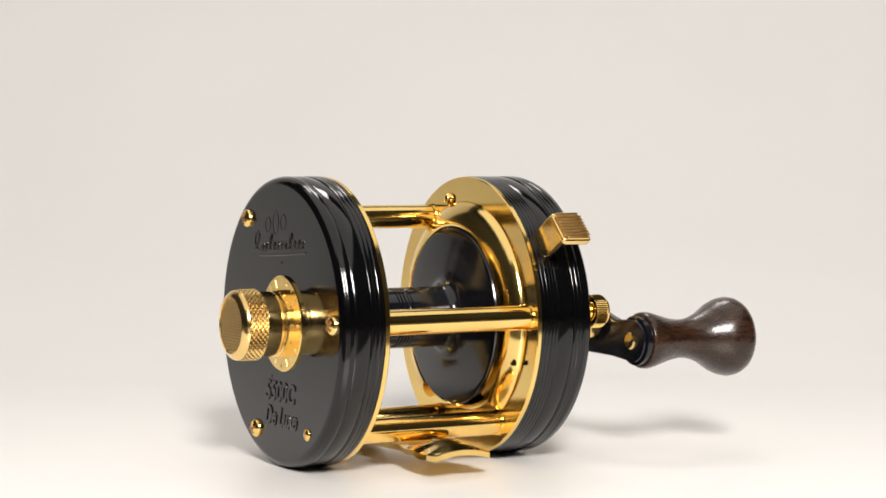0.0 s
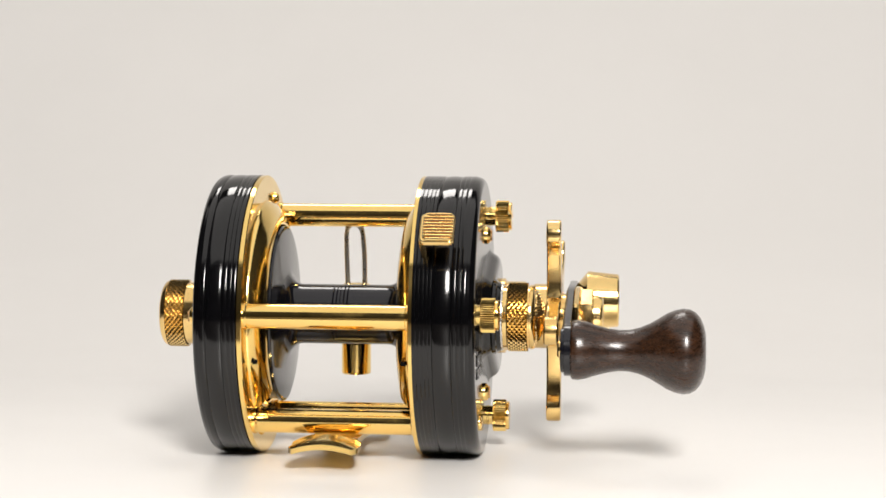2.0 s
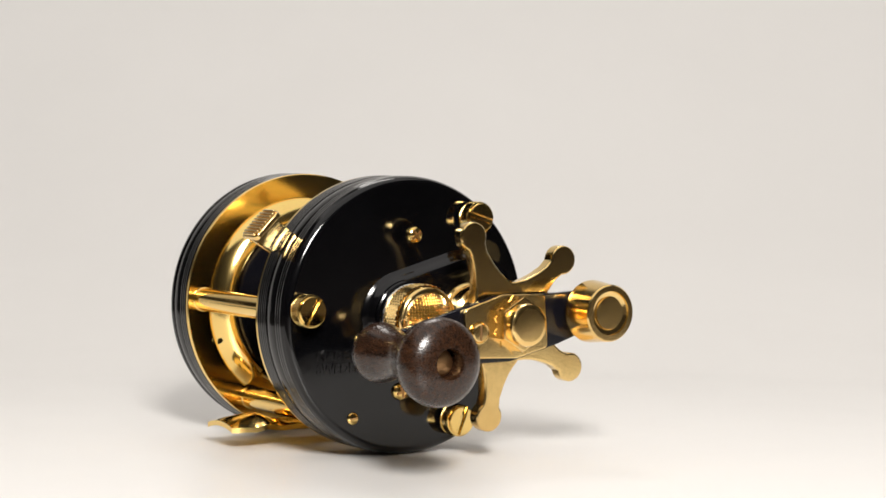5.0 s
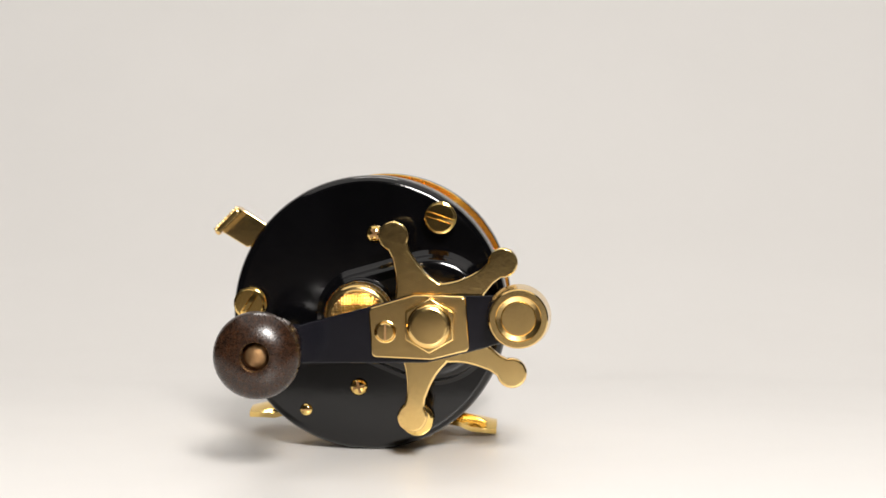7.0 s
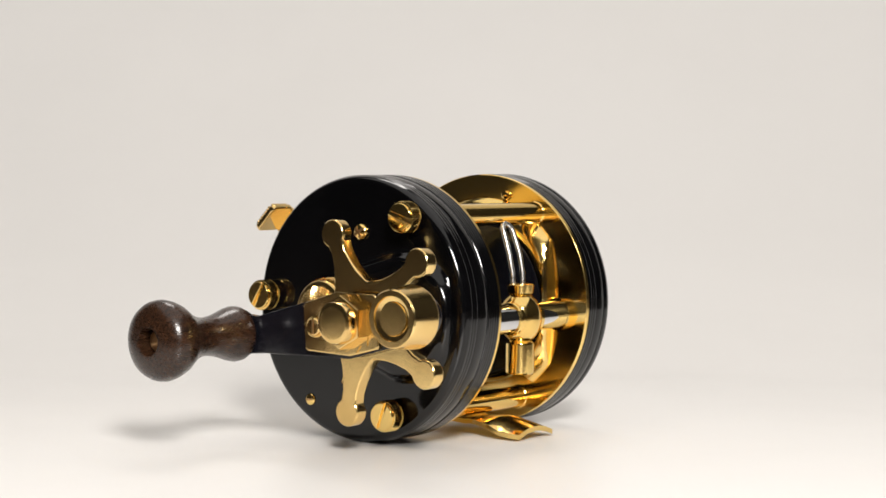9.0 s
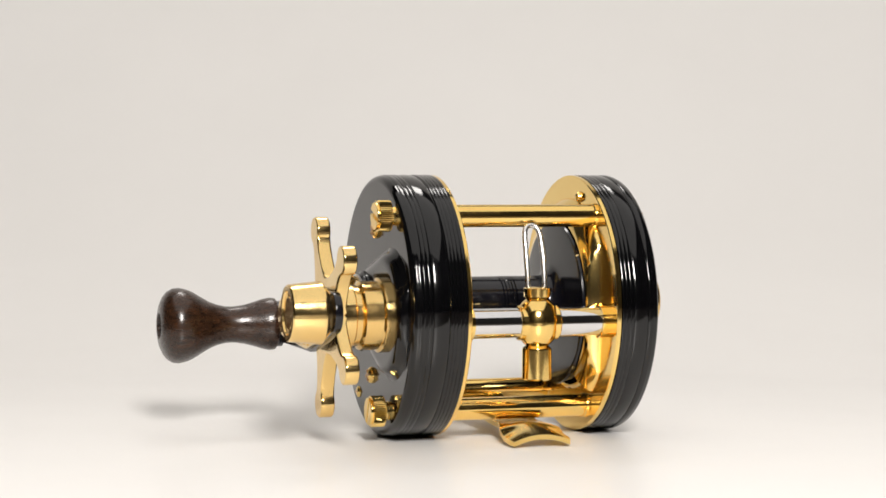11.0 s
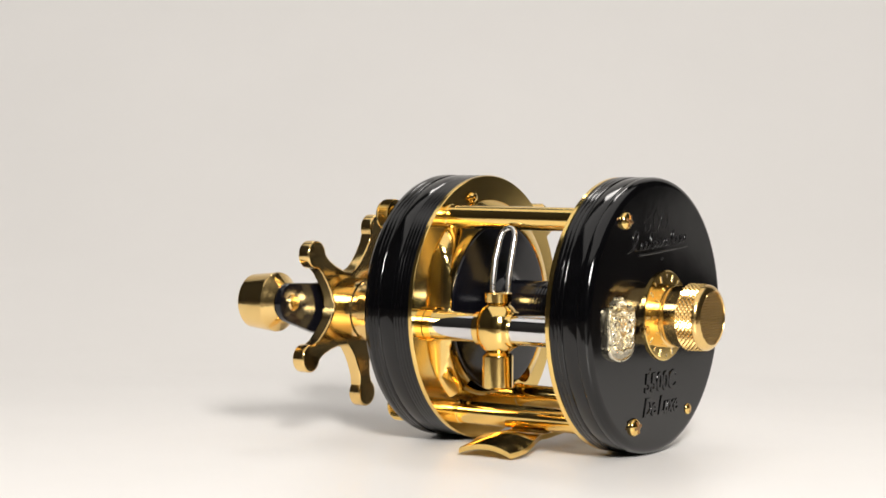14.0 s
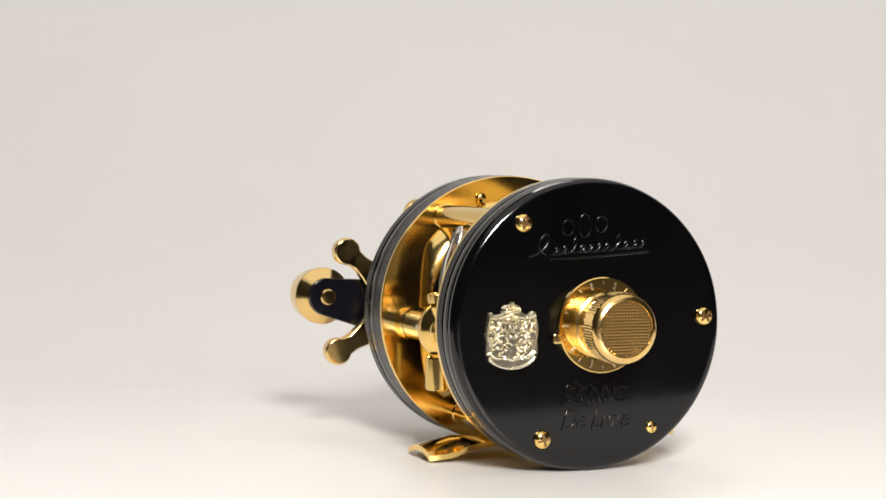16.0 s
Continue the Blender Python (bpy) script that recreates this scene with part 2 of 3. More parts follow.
# small screws on the frame plates' inner faces
for s, x in ((1, -17.0), (-1, 14.0)):
    fit("frame_screw", lathe([(x - s * 0.2, 1.15), (x + s * 0.3, 1.15), (x + s * 0.9, 0.9), (x + s * 1.15, 0.5), (x + s * 1.15, 0)], 24, (6.2, 22.9)), GOLD, "domed gold screw")
    # nothing is cut here: a black triangular piece gives the notch its shade
    fit("notch_shade", lathe([(x + s * 1.75, 0.0), (x + s * 1.8, 0.5), (x + s * 0.9, 0.55)], 3, (-20.8, -7.6)), BLACK, "small black piece for the dark inside of a frame notch")
    fit("frame_screw", lathe([(x - s * 0.2, 0.9), (x + s * 0.3, 0.9), (x + s * 0.6, 0.6), (x + s * 0.7, 0)], 20, (-6.5, -22.6)), GOLD, "domed gold screw")

# line guide: chrome bar, gold carriage, wire loop
GX, GY, GZ = -2.1, 20.6, -2.4
fit("guide_bar", lathe([(-16.9, 0), (-16.9, 3.05), (13.8, 3.05), (13.8, 0)], 48, (GY, GZ)), CHROME, "bright chrome level-wind bar")
for a, b in ((-17.0, -15.4), (12.2, 13.9)):
    fit("bar_collar", lathe([(a, 3.1), (a, 3.45), (b, 3.45), (b, 3.1)], 48, (GY, GZ)), GOLD, "gold collar on the chrome bar")


def carriage():
    # turned round an upright axis
    prof = [(0.0, 4.9), (2.3, 4.9), (2.8, 4.6), (2.75, 3.6), (2.7, 2.9)]
    for k in range(13):
        a = radians(62 - 124 * k / 12)
        prof.append((0.15 + 4.45 * math.cos(a), GZ + 0.1 + 5.4 * math.sin(a)))
    prof += [(2.95, -7.6), (3.05, -7.9), (3.05, -13.8), (2.75, -14.1), (2.3, -14.1), (2.2, -13.2), (0.0, -13.2)]
    bm = bmesh.new()
    seg, rings = 48, []
    for r, z in prof:
        if r == 0:
            rings.append([bm.verts.new((GX, GY, z))])
        else:
            rings.append([bm.verts.new((GX + r * math.cos(2 * math.pi * k / seg), GY + r * math.sin(2 * math.pi * k / seg), z)) for k in range(seg)])
    for p, q in zip(rings, rings[1:]):
        for k in range(seg):
            j = (k + 1) % seg
            if len(p) == 1:
                bm.faces.new((p[0], q[k], q[j]))
            elif len(q) == 1:
                bm.faces.new((p[k], q[0], p[j]))
            else:
                bm.faces.new((p[k], q[k], q[j], p[j]))
    return bm


guide = fit("line_guide", carriage(), GOLD, "gold line-guide carriage")
for s in (-1, 1):
    part("guide_sleeve", lathe([(GX + s * 2.4, 3.1), (GX + s * 2.4, 3.6), (GX + s * 4.0, 3.55), (GX + s * 4.25, 3.35), (GX + s * 4.25, 3.06)], 40, (GY, GZ)), GOLD, guide)
wire = [(GX + 1.75, GY - 0.6, 3.2), (GX + 1.8, GY - 0.8, 7), (GX + 1.85, GY - 1.6, 11), (GX + 1.7, GY - 3.0, 15)]
for k in range(13):
    a = radians(180 * k / 12)
    wire.append((GX + 1.6 * math.cos(a), GY - 3.2 - 0.9 * math.sin(a), 15.6 + 1.7 * math.sin(a)))
wire += [(GX - 1.7, GY - 3.0, 15), (GX - 1.85, GY - 1.6, 11), (GX - 1.8, GY - 0.8, 7), (GX - 1.75, GY - 0.6, 3.2)]
part("wire_loop", tube(wire, 0.55), STEEL, guide, "bent chrome wire loop", sharp=60)


# ---- reel foot ----
def foot():
    bm = bmesh.new()
    ys = [-27.4 + 52.4 * k / 60 for k in range(61)]
    ws = [-1 + 2 * k / 16 for k in range(17)]

    def ramp(y, knots):
        return float(np.interp(y, [k[0] for k in knots], [k[1] for k in knots]))

    def surf(y, w):
        rise = ramp(y, ((-27.4, -22.2), (-25, -21.6), (-20, -20.9), (-16.5, -21.9), (-13, -23.0), (0, -23.4), (10, -24.1), (13.5, -23.6), (17, -23.2), (21, -23.9), (25, -24.8)))
        drop = ramp(y, ((-27.4, 0.9), (-22, 2.0), (-16, 1.2), (-12, 0.0), (11, 0.0), (15, 0.8), (20, 1.9), (25, 1.3)))
        half = ramp(y, ((-27.4, 5.6), (-25.6, 6.5), (-20, 6.5), (-13, 4.8), (12, 4.8), (17, 6.5), (23, 6.6), (25, 6.0)))
        return Vector((-1.9 + half * w, y, max(rise - drop * w * w, -27.45 + 1.05)))
    top = [[bm.verts.new(surf(y, w)) for w in ws] for y in ys]
    low = [[bm.verts.new(surf(y, w) - Vector((0, 0, 1.0))) for w in ws] for y in ys]
    for g in (top, low):
        for a, b in zip(g, g[1:]):
            for k in range(len(ws) - 1):
                bm.faces.new((a[k], a[k + 1], b[k + 1], b[k]))
    for i in range(len(ys) - 1):
        for k in (0, -1):
            bm.faces.new((top[i][k], top[i + 1][k], low[i + 1][k], low[i][k]))
    for i in (0, -1):
        for k in range(len(ws) - 1):
            bm.faces.new((top[i][k], top[i][k + 1], low[i][k + 1], low[i][k]))
    return bm


fit("reel_foot", foot(), SATIN_GOLD, "curved gold reel foot", 40)


# ---- knobs, screws and lettering on the side plates ----
def knurl(x0, x1, r, count, rows, depth, axis):
    """A band of small four-sided pyramids round a line along x."""
    bm = bmesh.new()
    cols, grid = 2 * count, []
    for j in range(2 * rows + 1):
        x = x0 + (x1 - x0) * j / (2 * rows)
        ring = []
        for i in range(cols):
            q = r if (i + j) % 2 else r - depth
            a = 2 * math.pi * i / cols
            ring.append(bm.verts.new((x, axis[0] + q * math.cos(a), axis[1] + q * math.sin(a))))
        grid.append(ring)
    for j in range(2 * rows + 1):
        for i in range(cols):
            if (i + j) % 2 == 0:
                continue
            c, e, w = grid[j][i], grid[j][(i + 1) % cols], grid[j][i - 1]
            for k in (j - 1, j + 1):
                if 0 <= k <= 2 * rows:
                    bm.faces.new((c, e, grid[k][i]))
                    bm.faces.new((c, grid[k][i], w))
    return bm


def fluted(x0, x1, count, depth):
    def f(x, a, r):
        if not (min(x0, x1) < x < max(x0, x1)):
            return r
        return r - depth * (0.5 + 0.5 * math.cos(a * count))
    return f


def spaced(x0, x1, r, n):
    return [(x0 + (x1 - x0) * k / n, r) for k in range(n + 1)]


def checkering(x, s, cy, radius, pitch, rise, bulge):
    """Rows of small pyramids over a round face; bulge(d) lifts them with the face."""
    bm = bmesh.new()
    n = int(radius / pitch) + 1
    for i in range(-n, n + 1):
        for j in range(-n, n + 1):
            y, z = i * pitch, j * pitch
            if math.hypot(y, z) > radius - 0.1 * pitch:
                continue
            base = [bm.verts.new((x + s * (bulge(math.hypot(y + a, z + b)) - 0.02), cy + y + a, z + b)) for a, b in ((-pitch / 2, -pitch / 2), (pitch / 2, -pitch / 2), (pitch / 2, pitch / 2), (-pitch / 2, pitch / 2))]
            t = pitch * 0.2
            crown = [bm.verts.new((x + s * (bulge(math.hypot(y, z)) + rise), cy + y + a, z + b)) for a, b in ((-t, -t), (t, -t), (t, t), (-t, t))]
            for k in range(4):
                bm.faces.new((base[k], base[(k + 1) % 4], crown[(k + 1) % 4], crown[k]))
            bm.faces.new(crown)
    # trim the edge cells to the round face
    for v in bm.verts:
        d = math.hypot(v.co.y - cy, v.co.z)
        if d > radius:
            v.co.y, v.co.z = cy + (v.co.y - cy) * radius / d, v.co.z * radius / d
    return bm


HUB = -2.4
knob_prof = [(-26.6, 5.6), (-27.0, 6.3), (-28.6, 6.3), (-28.8, 5.9), (-29.3, 5.9), (-29.5, 6.1), (-32.3, 6.1), (-32.4, 6.5)] + [(-32.5, 6.3), (-35.95, 6.3)] + \
    [(-36.0, 6.55), (-36.4, 6.45), (-36.8, 6.2), (-37.1, 5.8), (-37.3, 5.3)]
cast_knob = fit("brake_knob", lathe(knob_prof, 96, (HUB, 0)), BRASS, "knurled gold brake knob", 50)
part("knob_knurl", knurl(-32.45, -36.0, 6.70, 38, 4, 0.32, (HUB, 0)), BRASS, cast_knob, "diamond knurled band", sharp=5)
part("knob_face", lathe([(-37.3, 5.3), (-37.1, 5.2), (-37.1, 0)], 64, (HUB, 0)), BRASS, cast_knob)
part("knob_checkering", checkering(-37.1, -1, HUB, 5.1, 0.56, 0.13, lambda d: 0.0), BRASS, cast_knob, "checkered end face of the knob", sharp=5)
dial = fit("brake_dial", lathe([(-26.2, 9.0), (-26.9, 9.0), (-27.05, 8.8), (-27.05, 6.0)], 96, (HUB, 0)), PLATE_GOLD, "engraved gold dial ring")
for k in range(20):
    a = radians(18 * k)
    if k % 2 == 0:
        mark = box(-27.2, -27.0, 6.9, 8.3, -0.22, 0.22, 0.06, 1)
    else:
        mark = box(-27.16, -27.0, 7.6, 8.3, -0.11, 0.11)
    bmesh.ops.rotate(mark, verts=mark.verts, cent=(0, 0, 0), matrix=Matrix.Rotation(a, 3, "X"))
    bmesh.ops.translate(mark, verts=mark.verts, vec=(0, HUB, 0))
    part("dial_mark", mark, CREST_GOLD, dial)
nub = box(-28.2, -27.0, -0.9, 0.9, -0.9, 0.9, 0.35)
bmesh.ops.translate(nub, verts=nub.verts, vec=(0, 7.2, -2.3))
part("dial_pointer", nub, BRASS, dial, "small gold pointer")


def lettering(name, text, width, height, y, z, x, s, parent, mat, lean=0.0, thick=0.09):
    """Raised letters on an end face; s = -1 for the face that looks to -x. (y, z) is the middle of the line."""
    curve = bpy.data.curves.new(name, "FONT")
    curve.body, curve.size, curve.extrude, curve.bevel_depth, curve.offset = text, 4.0, thick, 0.10, 0.03
    curve.align_x, curve.align_y, curve.shear = "CENTER", "CENTER", lean
    curve.resolution_u = 4
    ob = new("tmp", curve)
    me = bpy.data.meshes.new_from_object(ob.evaluated_get(bpy.context.evaluated_depsgraph_get()))
    bpy.data.objects.remove(ob)
    bm = bmesh.new()
    bm.from_mesh(me)
    bpy.data.meshes.remove(me)
    us, vs = [v.co.x for v in bm.verts], [v.co.y for v in bm.verts]
    u0, v0 = (min(us) + max(us)) / 2, (min(vs) + max(vs)) / 2
    ku, kv = width / (max(us) - min(us)), height / (max(vs) - min(vs))
    for v in bm.verts:
        a, b, c = v.co
        v.co = Vector((x + s * (c + 0.03), y + s * (a - u0) * ku, z + (b - v0) * kv))
    return part(name, bm, mat, parent)


lettering("raised_lettering", "5500C", 13.2, 4.0, -1.2, -13.0, -26.5, -1, left_plate, BLACK, 0.12)
lettering("raised_lettering", "De Luxe", 14.4, 3.8, -1.4, -17.8, -26.5, -1, left_plate, BLACK, 0.35)
lettering("raised_lettering", "MADE IN", 10.2, 2.1, -15.5, -6.9, 26.4, 1, right_plate, BLACK)
lettering("raised_lettering", "SWEDEN", 10.2, 2.1, -15.5, -9.5, 26.4, 1, right_plate, BLACK)


def scroll():
    """A raised slanting line of loops in place of a trade name."""
    heights = (4.0, 1.3, 1.5, 3.0, 1.4, 1.3, 1.4, 1.3, 2.9, 1.4, 1.5, 1.3)
    widths = (4.6, 1.6, 1.6, 1.9, 1.9, 1.6, 1.6, 1.9, 2.0, 1.8, 1.9, 1.4)
    pts, y = [], 12.6
    for h, w in zip(heights, widths):
        for k in range(16):
            t = k / 16
            rise = h * (0.5 - 0.5 * math.cos(2 * math.pi * t))
            yy = y - w * t - 0.42 * w * math.sin(2 * math.pi * t)
            pts.append((-26.45, yy - 0.3 * rise, 12.9 + 1.6 * (12.6 - yy) / 24 + rise))
        y -= w
    return tube(pts, 0.23, 8)


part("raised_scroll", scroll(), BLACK, left_plate, sharp=70)
part("raised_underline", tube([(-26.5, 8.4, 12.3), (-26.42, -1.6, 12.8), (-26.42, -12.0, 13.6)], 0.25, 8), BLACK, left_plate, sharp=70)
for y, z, w, h in ((4.6, 18.3, 1.2, 1.4), (1.2, 18.7, 1.2, 2.2), (-2.2, 18.9, 1.2, 1.5)):
    ring = [(-26.45, y - w * math.cos(a), z + h * math.sin(a) + 0.1 * w * math.cos(a)) for a in [2 * math.pi * k / 20 for k in range(21)]]
    part("raised_ring", tube(ring, 0.13, 8), BLACK, left_plate, sharp=70)


for y, z in ((-1.4, 11.3), (2.9, -10.4)):
    part("raised_dot", lathe([(-26.45, 0.35), (-26.6, 0.28), (-26.65, 0)], 12, (y, z)), BLACK, left_plate)


def dome_screw(x, s, y, z, r, h, turn, cross=True):
    """Domed screw head; solid darker bars as sub-parts stand for the shade in its cross or slot."""
    prof = [(x - s * 0.2, r), (x + s * 0.25 * h, r)] + [(x + s * h * (0.25 + 0.75 * math.sin(radians(b))), r * math.cos(radians(b))) for b in (15, 30, 45, 60, 75)] + [(x + s * h, 0)]
    ob = fit("screw", lathe(prof, 36, (y, z)), GOLD, "small domed gold cross-head screw" if cross else "small slotted gold pin")
    for k in range(2 if cross else 1):
        b = box(min(x + s * h * 0.72, x + s * h * 1.015), max(x + s * h * 0.72, x + s * h * 1.015), -r * 0.68, r * 0.68, -r * 0.14, r * 0.14)
        bmesh.ops.rotate(b, verts=b.verts, cent=(0, 0, 0), matrix=Matrix.Rotation(radians(turn + 90 * k), 3, "X"))
        bmesh.ops.translate(b, verts=b.verts, vec=(0, y, z))
        part("slot_shade", b, COPPER, ob)
    return ob


for y, z, turn in ((13.7, 19.2, 20), (-23.7, 1.2, 50), (9.6, -21.1, 75)):
    dome_screw(-26.4, -1, y, z, 1.75, 1.3, turn)
dome_screw(-26.4, -1, -12.9, -19.7, 1.15, 0.7, 80, False)
dome_screw(26.3, 1, 1.0, 15.9, 1.75, 1.3, 35)
dome_screw(26.3, 1, -2.1, -14.8, 1.75, 1.3, 15)
dome_screw(26.3, 1, -12.7, -19.5, 1.25, 0.7, 5, False)


def thumb_screw(y, z, turn):
    prof = [(25.8, 2.0), (26.5, 2.0), (26.6, 1.9), (27.3, 1.9), (27.4, 2.7)] + [(27.5, 3.15)] + spaced(27.6, 30.0, 3.2, 4) + [(30.1, 3.1), (30.2, 2.8), (30.2, 0)]
    ob = fit("thumb_screw", lathe(prof, 264, (y, z), fluted(27.55, 30.05, 44, 0.24)), GOLD, "knurled slotted gold thumb screw", 28)
    # the head's two halves leave an open slot
    for a0 in (8.0, 188.0):
        half = slab(arc(0, 0, 2.85, a0, a0 + 164, 24), 30.0, 30.75, 0.25, 3)
        bmesh.ops.rotate(half, verts=half.verts, cent=(0, 0, 0), matrix=Matrix.Rotation(radians(turn), 3, "X"))
        bmesh.ops.translate(half, verts=half.verts, vec=(0, y, z))
        part("head_half", half, GOLD, ob, sharp=30)


thumb_screw(14.1, 19.25, -18)
thumb_screw(-23.7, 2.0, 58)
thumb_screw(9.8, -20.9, 70)


# ---- crest ----
CY = 16.0


def crest():
    half = [(0, 4.7), (0.35, 4.6), (0.4, 4.3), (1.3, 4.1), (1.75, 3.6), (1.65, 3.0), (2.3, 2.5), (3.6, 2.3), (4.1, 2.9), (4.7, 2.7), (4.7, 2.0), (5.1, 0.7), (5.25, -1.2), (5.0, -2.6), (5.2, -4.2), (5.1, -4.9), (4.6, -5.2), (4.7, -5.9), (3.9, -6.7), (2.4, -7.4), (0, -7.8)]
    outline = [(CY + y, z) for y, z in half] + [(CY - y, z) for y, z in reversed(half[1:-1])]
    return slab(outline, -27.3, -26.3, 0.18, 1)


def lump(bm, y, z, ry, rz, rx=0.35, turn=0.0):
    m = Matrix.Translation((-27.3, CY + y, z)) @ Matrix.Rotation(radians(turn), 4, "X") @ Matrix.Diagonal((rx, ry, rz, 1))
    bmesh.ops.create_icosphere(bm, subdivisions=2, radius=1, matrix=m)


shield = fit("crest", crest(), CREST_GOLD, "pale gold embossed coat-of-arms emblem")
rng = random.Random(4)

# crown: a band, five balls and a knob on top
crown = bmesh.new()
lump(crown, 0, 2.9, 1.9, 0.35, 0.5)
for k in range(5):
    w = (k - 2) / 2
    lump(crown, 1.3 * w, 3.55 - 0.3 * w * w, 0.3, 0.5, 0.5, -25 * w)
lump(crown, 0, 4.3, 0.28, 0.38, 0.4)
part("crest_crown", crown, CREST_GOLD, shield, sharp=60)

# draped mantle, lower rim and ribbon
for s in (-1, 1):
    drape = [(-27.35, CY + s * 4.6 * u, 2.6 - 2.2 * u * (1 - u) - 0.5 * u) for u in [k / 12 for k in range(13)]]
    part("crest_drape", tube(drape, 0.3, 8), CREST_GOLD, shield, sharp=70)
    fold = [(-27.3, CY + s * (4.5 + 0.35 * math.sin(5 * u)), 1.6 - 6.2 * u) for u in [k / 16 for k in range(17)]]
    part("crest_drape", tube(fold, 0.3, 8), CREST_GOLD, shield, sharp=70)
    ribbon = [(-27.35, CY + s * 4.4 * u, -5.9 + 1.5 * u * u + 0.3 * math.sin(6 * u)) for u in [k / 12 for k in range(13)]]
    part("crest_ribbon", tube(ribbon, 0.42, 8), CREST_GOLD, shield, sharp=70)
rim = [(-27.25, CY + 4.7 * math.cos(a), -4.6 + 2.9 * math.sin(a)) for a in [radians(195 + 150 * k / 24) for k in range(25)]]
part("crest_border", tube(rim, 0.3, 8), CREST_GOLD, shield, sharp=70)

# small quartered shield between two beasts
inner = [(-1.35, 0.9), (1.35, 0.9), (1.4, -1.6), (1.1, -2.6), (0, -3.4), (-1.1, -2.6), (-1.4, -1.6)]
part("crest_shield", slab([(CY + y, z) for y, z in inner], -27.65, -27.2, 0.12, 1), CREST_GOLD, shield)
charges = bmesh.new()
for y, z in ((-0.65, 0.2), (0.65, 0.2), (-0.6, -1.6), (0.6, -1.6)):
    lump(charges, y, z, 0.38, 0.5, 0.62)
lump(charges, 0, -0.7, 1.2, 0.12, 0.5)
lump(charges, 0, -0.9, 0.12, 1.7, 0.5)
for y, z in ((-0.8, 1.5), (0, 1.8), (0.8, 1.5)):
    lump(charges, y, z, 0.36, 0.5, 0.5)
part("crest_relief", charges, CREST_GOLD, shield, sharp=60)
for s in (-1, 1):
    beast = bmesh.new()
    for y, z, ry, rz, turn in ((2.6, 0.7, 0.6, 0.55, 0), (2.9, -0.6, 0.6, 1.1, 15), (2.5, -2.1, 0.5, 1.0, -20), (3.4, -2.4, 0.4, 1.1, 20), (2.0, -0.2, 0.7, 0.3, 30), (3.7, -0.3, 0.3, 0.9, -10), (2.7, -3.7, 0.8, 0.35, 10)):
        lump(beast, s * y, z, ry, rz, 0.42, s * turn)
    for k in range(44):
        lump(beast, s * rng.uniform(0.9, 4.4), rng.uniform(-5.2, 1.8), rng.uniform(0.10, 0.22), rng.uniform(0.12, 0.28), 0.5, rng.uniform(0, 90))
    part("crest_supporter", beast, CREST_GOLD, shield, sharp=60)


# ---- gear housing, cap, star wheel ----
def housing():
    """Rounded raised boss that runs from the cap to the star wheel."""
    cy, cz, R, r2 = 12.4, -0.8, 11.8, 7.2
    ang = math.degrees(math.acos((R - r2) / 14.0))

    def outline(grow):
        return arc(cy, cz, R + grow, -(180 - ang) + 5, 180 - ang, 40) + arc(-1.6, 0.0, r2 + grow, 180 - ang, 180 + ang + 5, 26)
    bm = bmesh.new()
    layers = [(25.9, 2.4), (26.32, 2.0), (26.6, 1.3), (27.2, 0.7), (27.9, 0.25), (28.3, -0.3), (28.5, -1.0), (28.55, -2.0)]
    rings = [[bm.verts.new((x, y, z)) for y, z in outline(g)] for x, g in layers]
    for a, b in zip(rings, rings[1:]):
        for k in range(len(a)):
            bm.faces.new((a[k], a[(k + 1) % len(a)], b[(k + 1) % len(a)], b[k]))
    bm.faces.new(rings[-1])
    # keep the boss inside the plate's own edge
    for v in bm.verts:
        d = math.hypot(v.co.y, v.co.z)
        if d > 24.6:
            v.co.y, v.co.z = v.co.y * 24.6 / d, v.co.z * 24.6 / d
    return bm


part("gear_housing", housing(), BLACK, right_plate, "raised black gear housing", sharp=50)
part("cap_seat", lathe([(28.3, 7.3), (28.9, 7.2), (29.1, 6.9), (29.4, 6.85), (29.6, 6.7), (29.9, 6.6), (30.1, 6.3), (30.1, 5.0)], 80, (-1.6, 0)), BLACK, right_plate)
part("seat_ring", lathe([(29.9, 6.6), (30.15, 6.6), (30.25, 6.5), (30.25, 6.0)], 80, (-1.6, 0)), STEEL, right_plate, "thin pale metal ring round the cap")
cap_prof = [(29.9, 5.9), (30.0, 6.2), (31.0, 6.2), (31.2, 6.6)] + [(31.4, 6.4), (34.9, 6.4)] + [(35.05, 6.5), (35.1, 6.15), (35.4, 6.15), (35.5, 6.35), (36.1, 6.3), (36.45, 5.9), (36.5, 5.4)]
cap = fit("spool_cap", lathe(cap_prof, 96, (-1.6, 0)), BRASS, "knurled gold spool tension cap", 50)
part("cap_knurl", knurl(31.3, 35.0, 6.8, 38, 4, 0.32, (-1.6, 0)), BRASS, cap, "diamond knurled band", sharp=5)
part("cap_face", lathe([(36.5, 5.4)] + [(36.44 + 1.9 * (1 - (d / 5.4) ** 2), d) for d in (5.0, 4.5, 4.0, 3.3, 2.6, 1.8, 0.9, 0.0)], 64, (-1.6, 0)), BRASS, cap)
part("cap_checkering", checkering(36.5, 1, -1.6, 5.2, 0.54, 0.17, lambda d: 1.9 * (1 - (d / 5.4) ** 2)), BRASS, cap, "finely checkered domed cap end", sharp=5)

SY, SZ = 12.8, -0.9
fit("drag_sleeve", lathe([(28.2, 7.6), (29.6, 7.6), (29.8, 7.2), (30.0, 7.0), (33.6, 7.0), (33.9, 6.6), (34.2, 6.2), (35.3, 6.2), (35.6, 6.55), (38.4, 6.55)], 80, (SY, SZ)), BRASS, "turned gold drag sleeve")


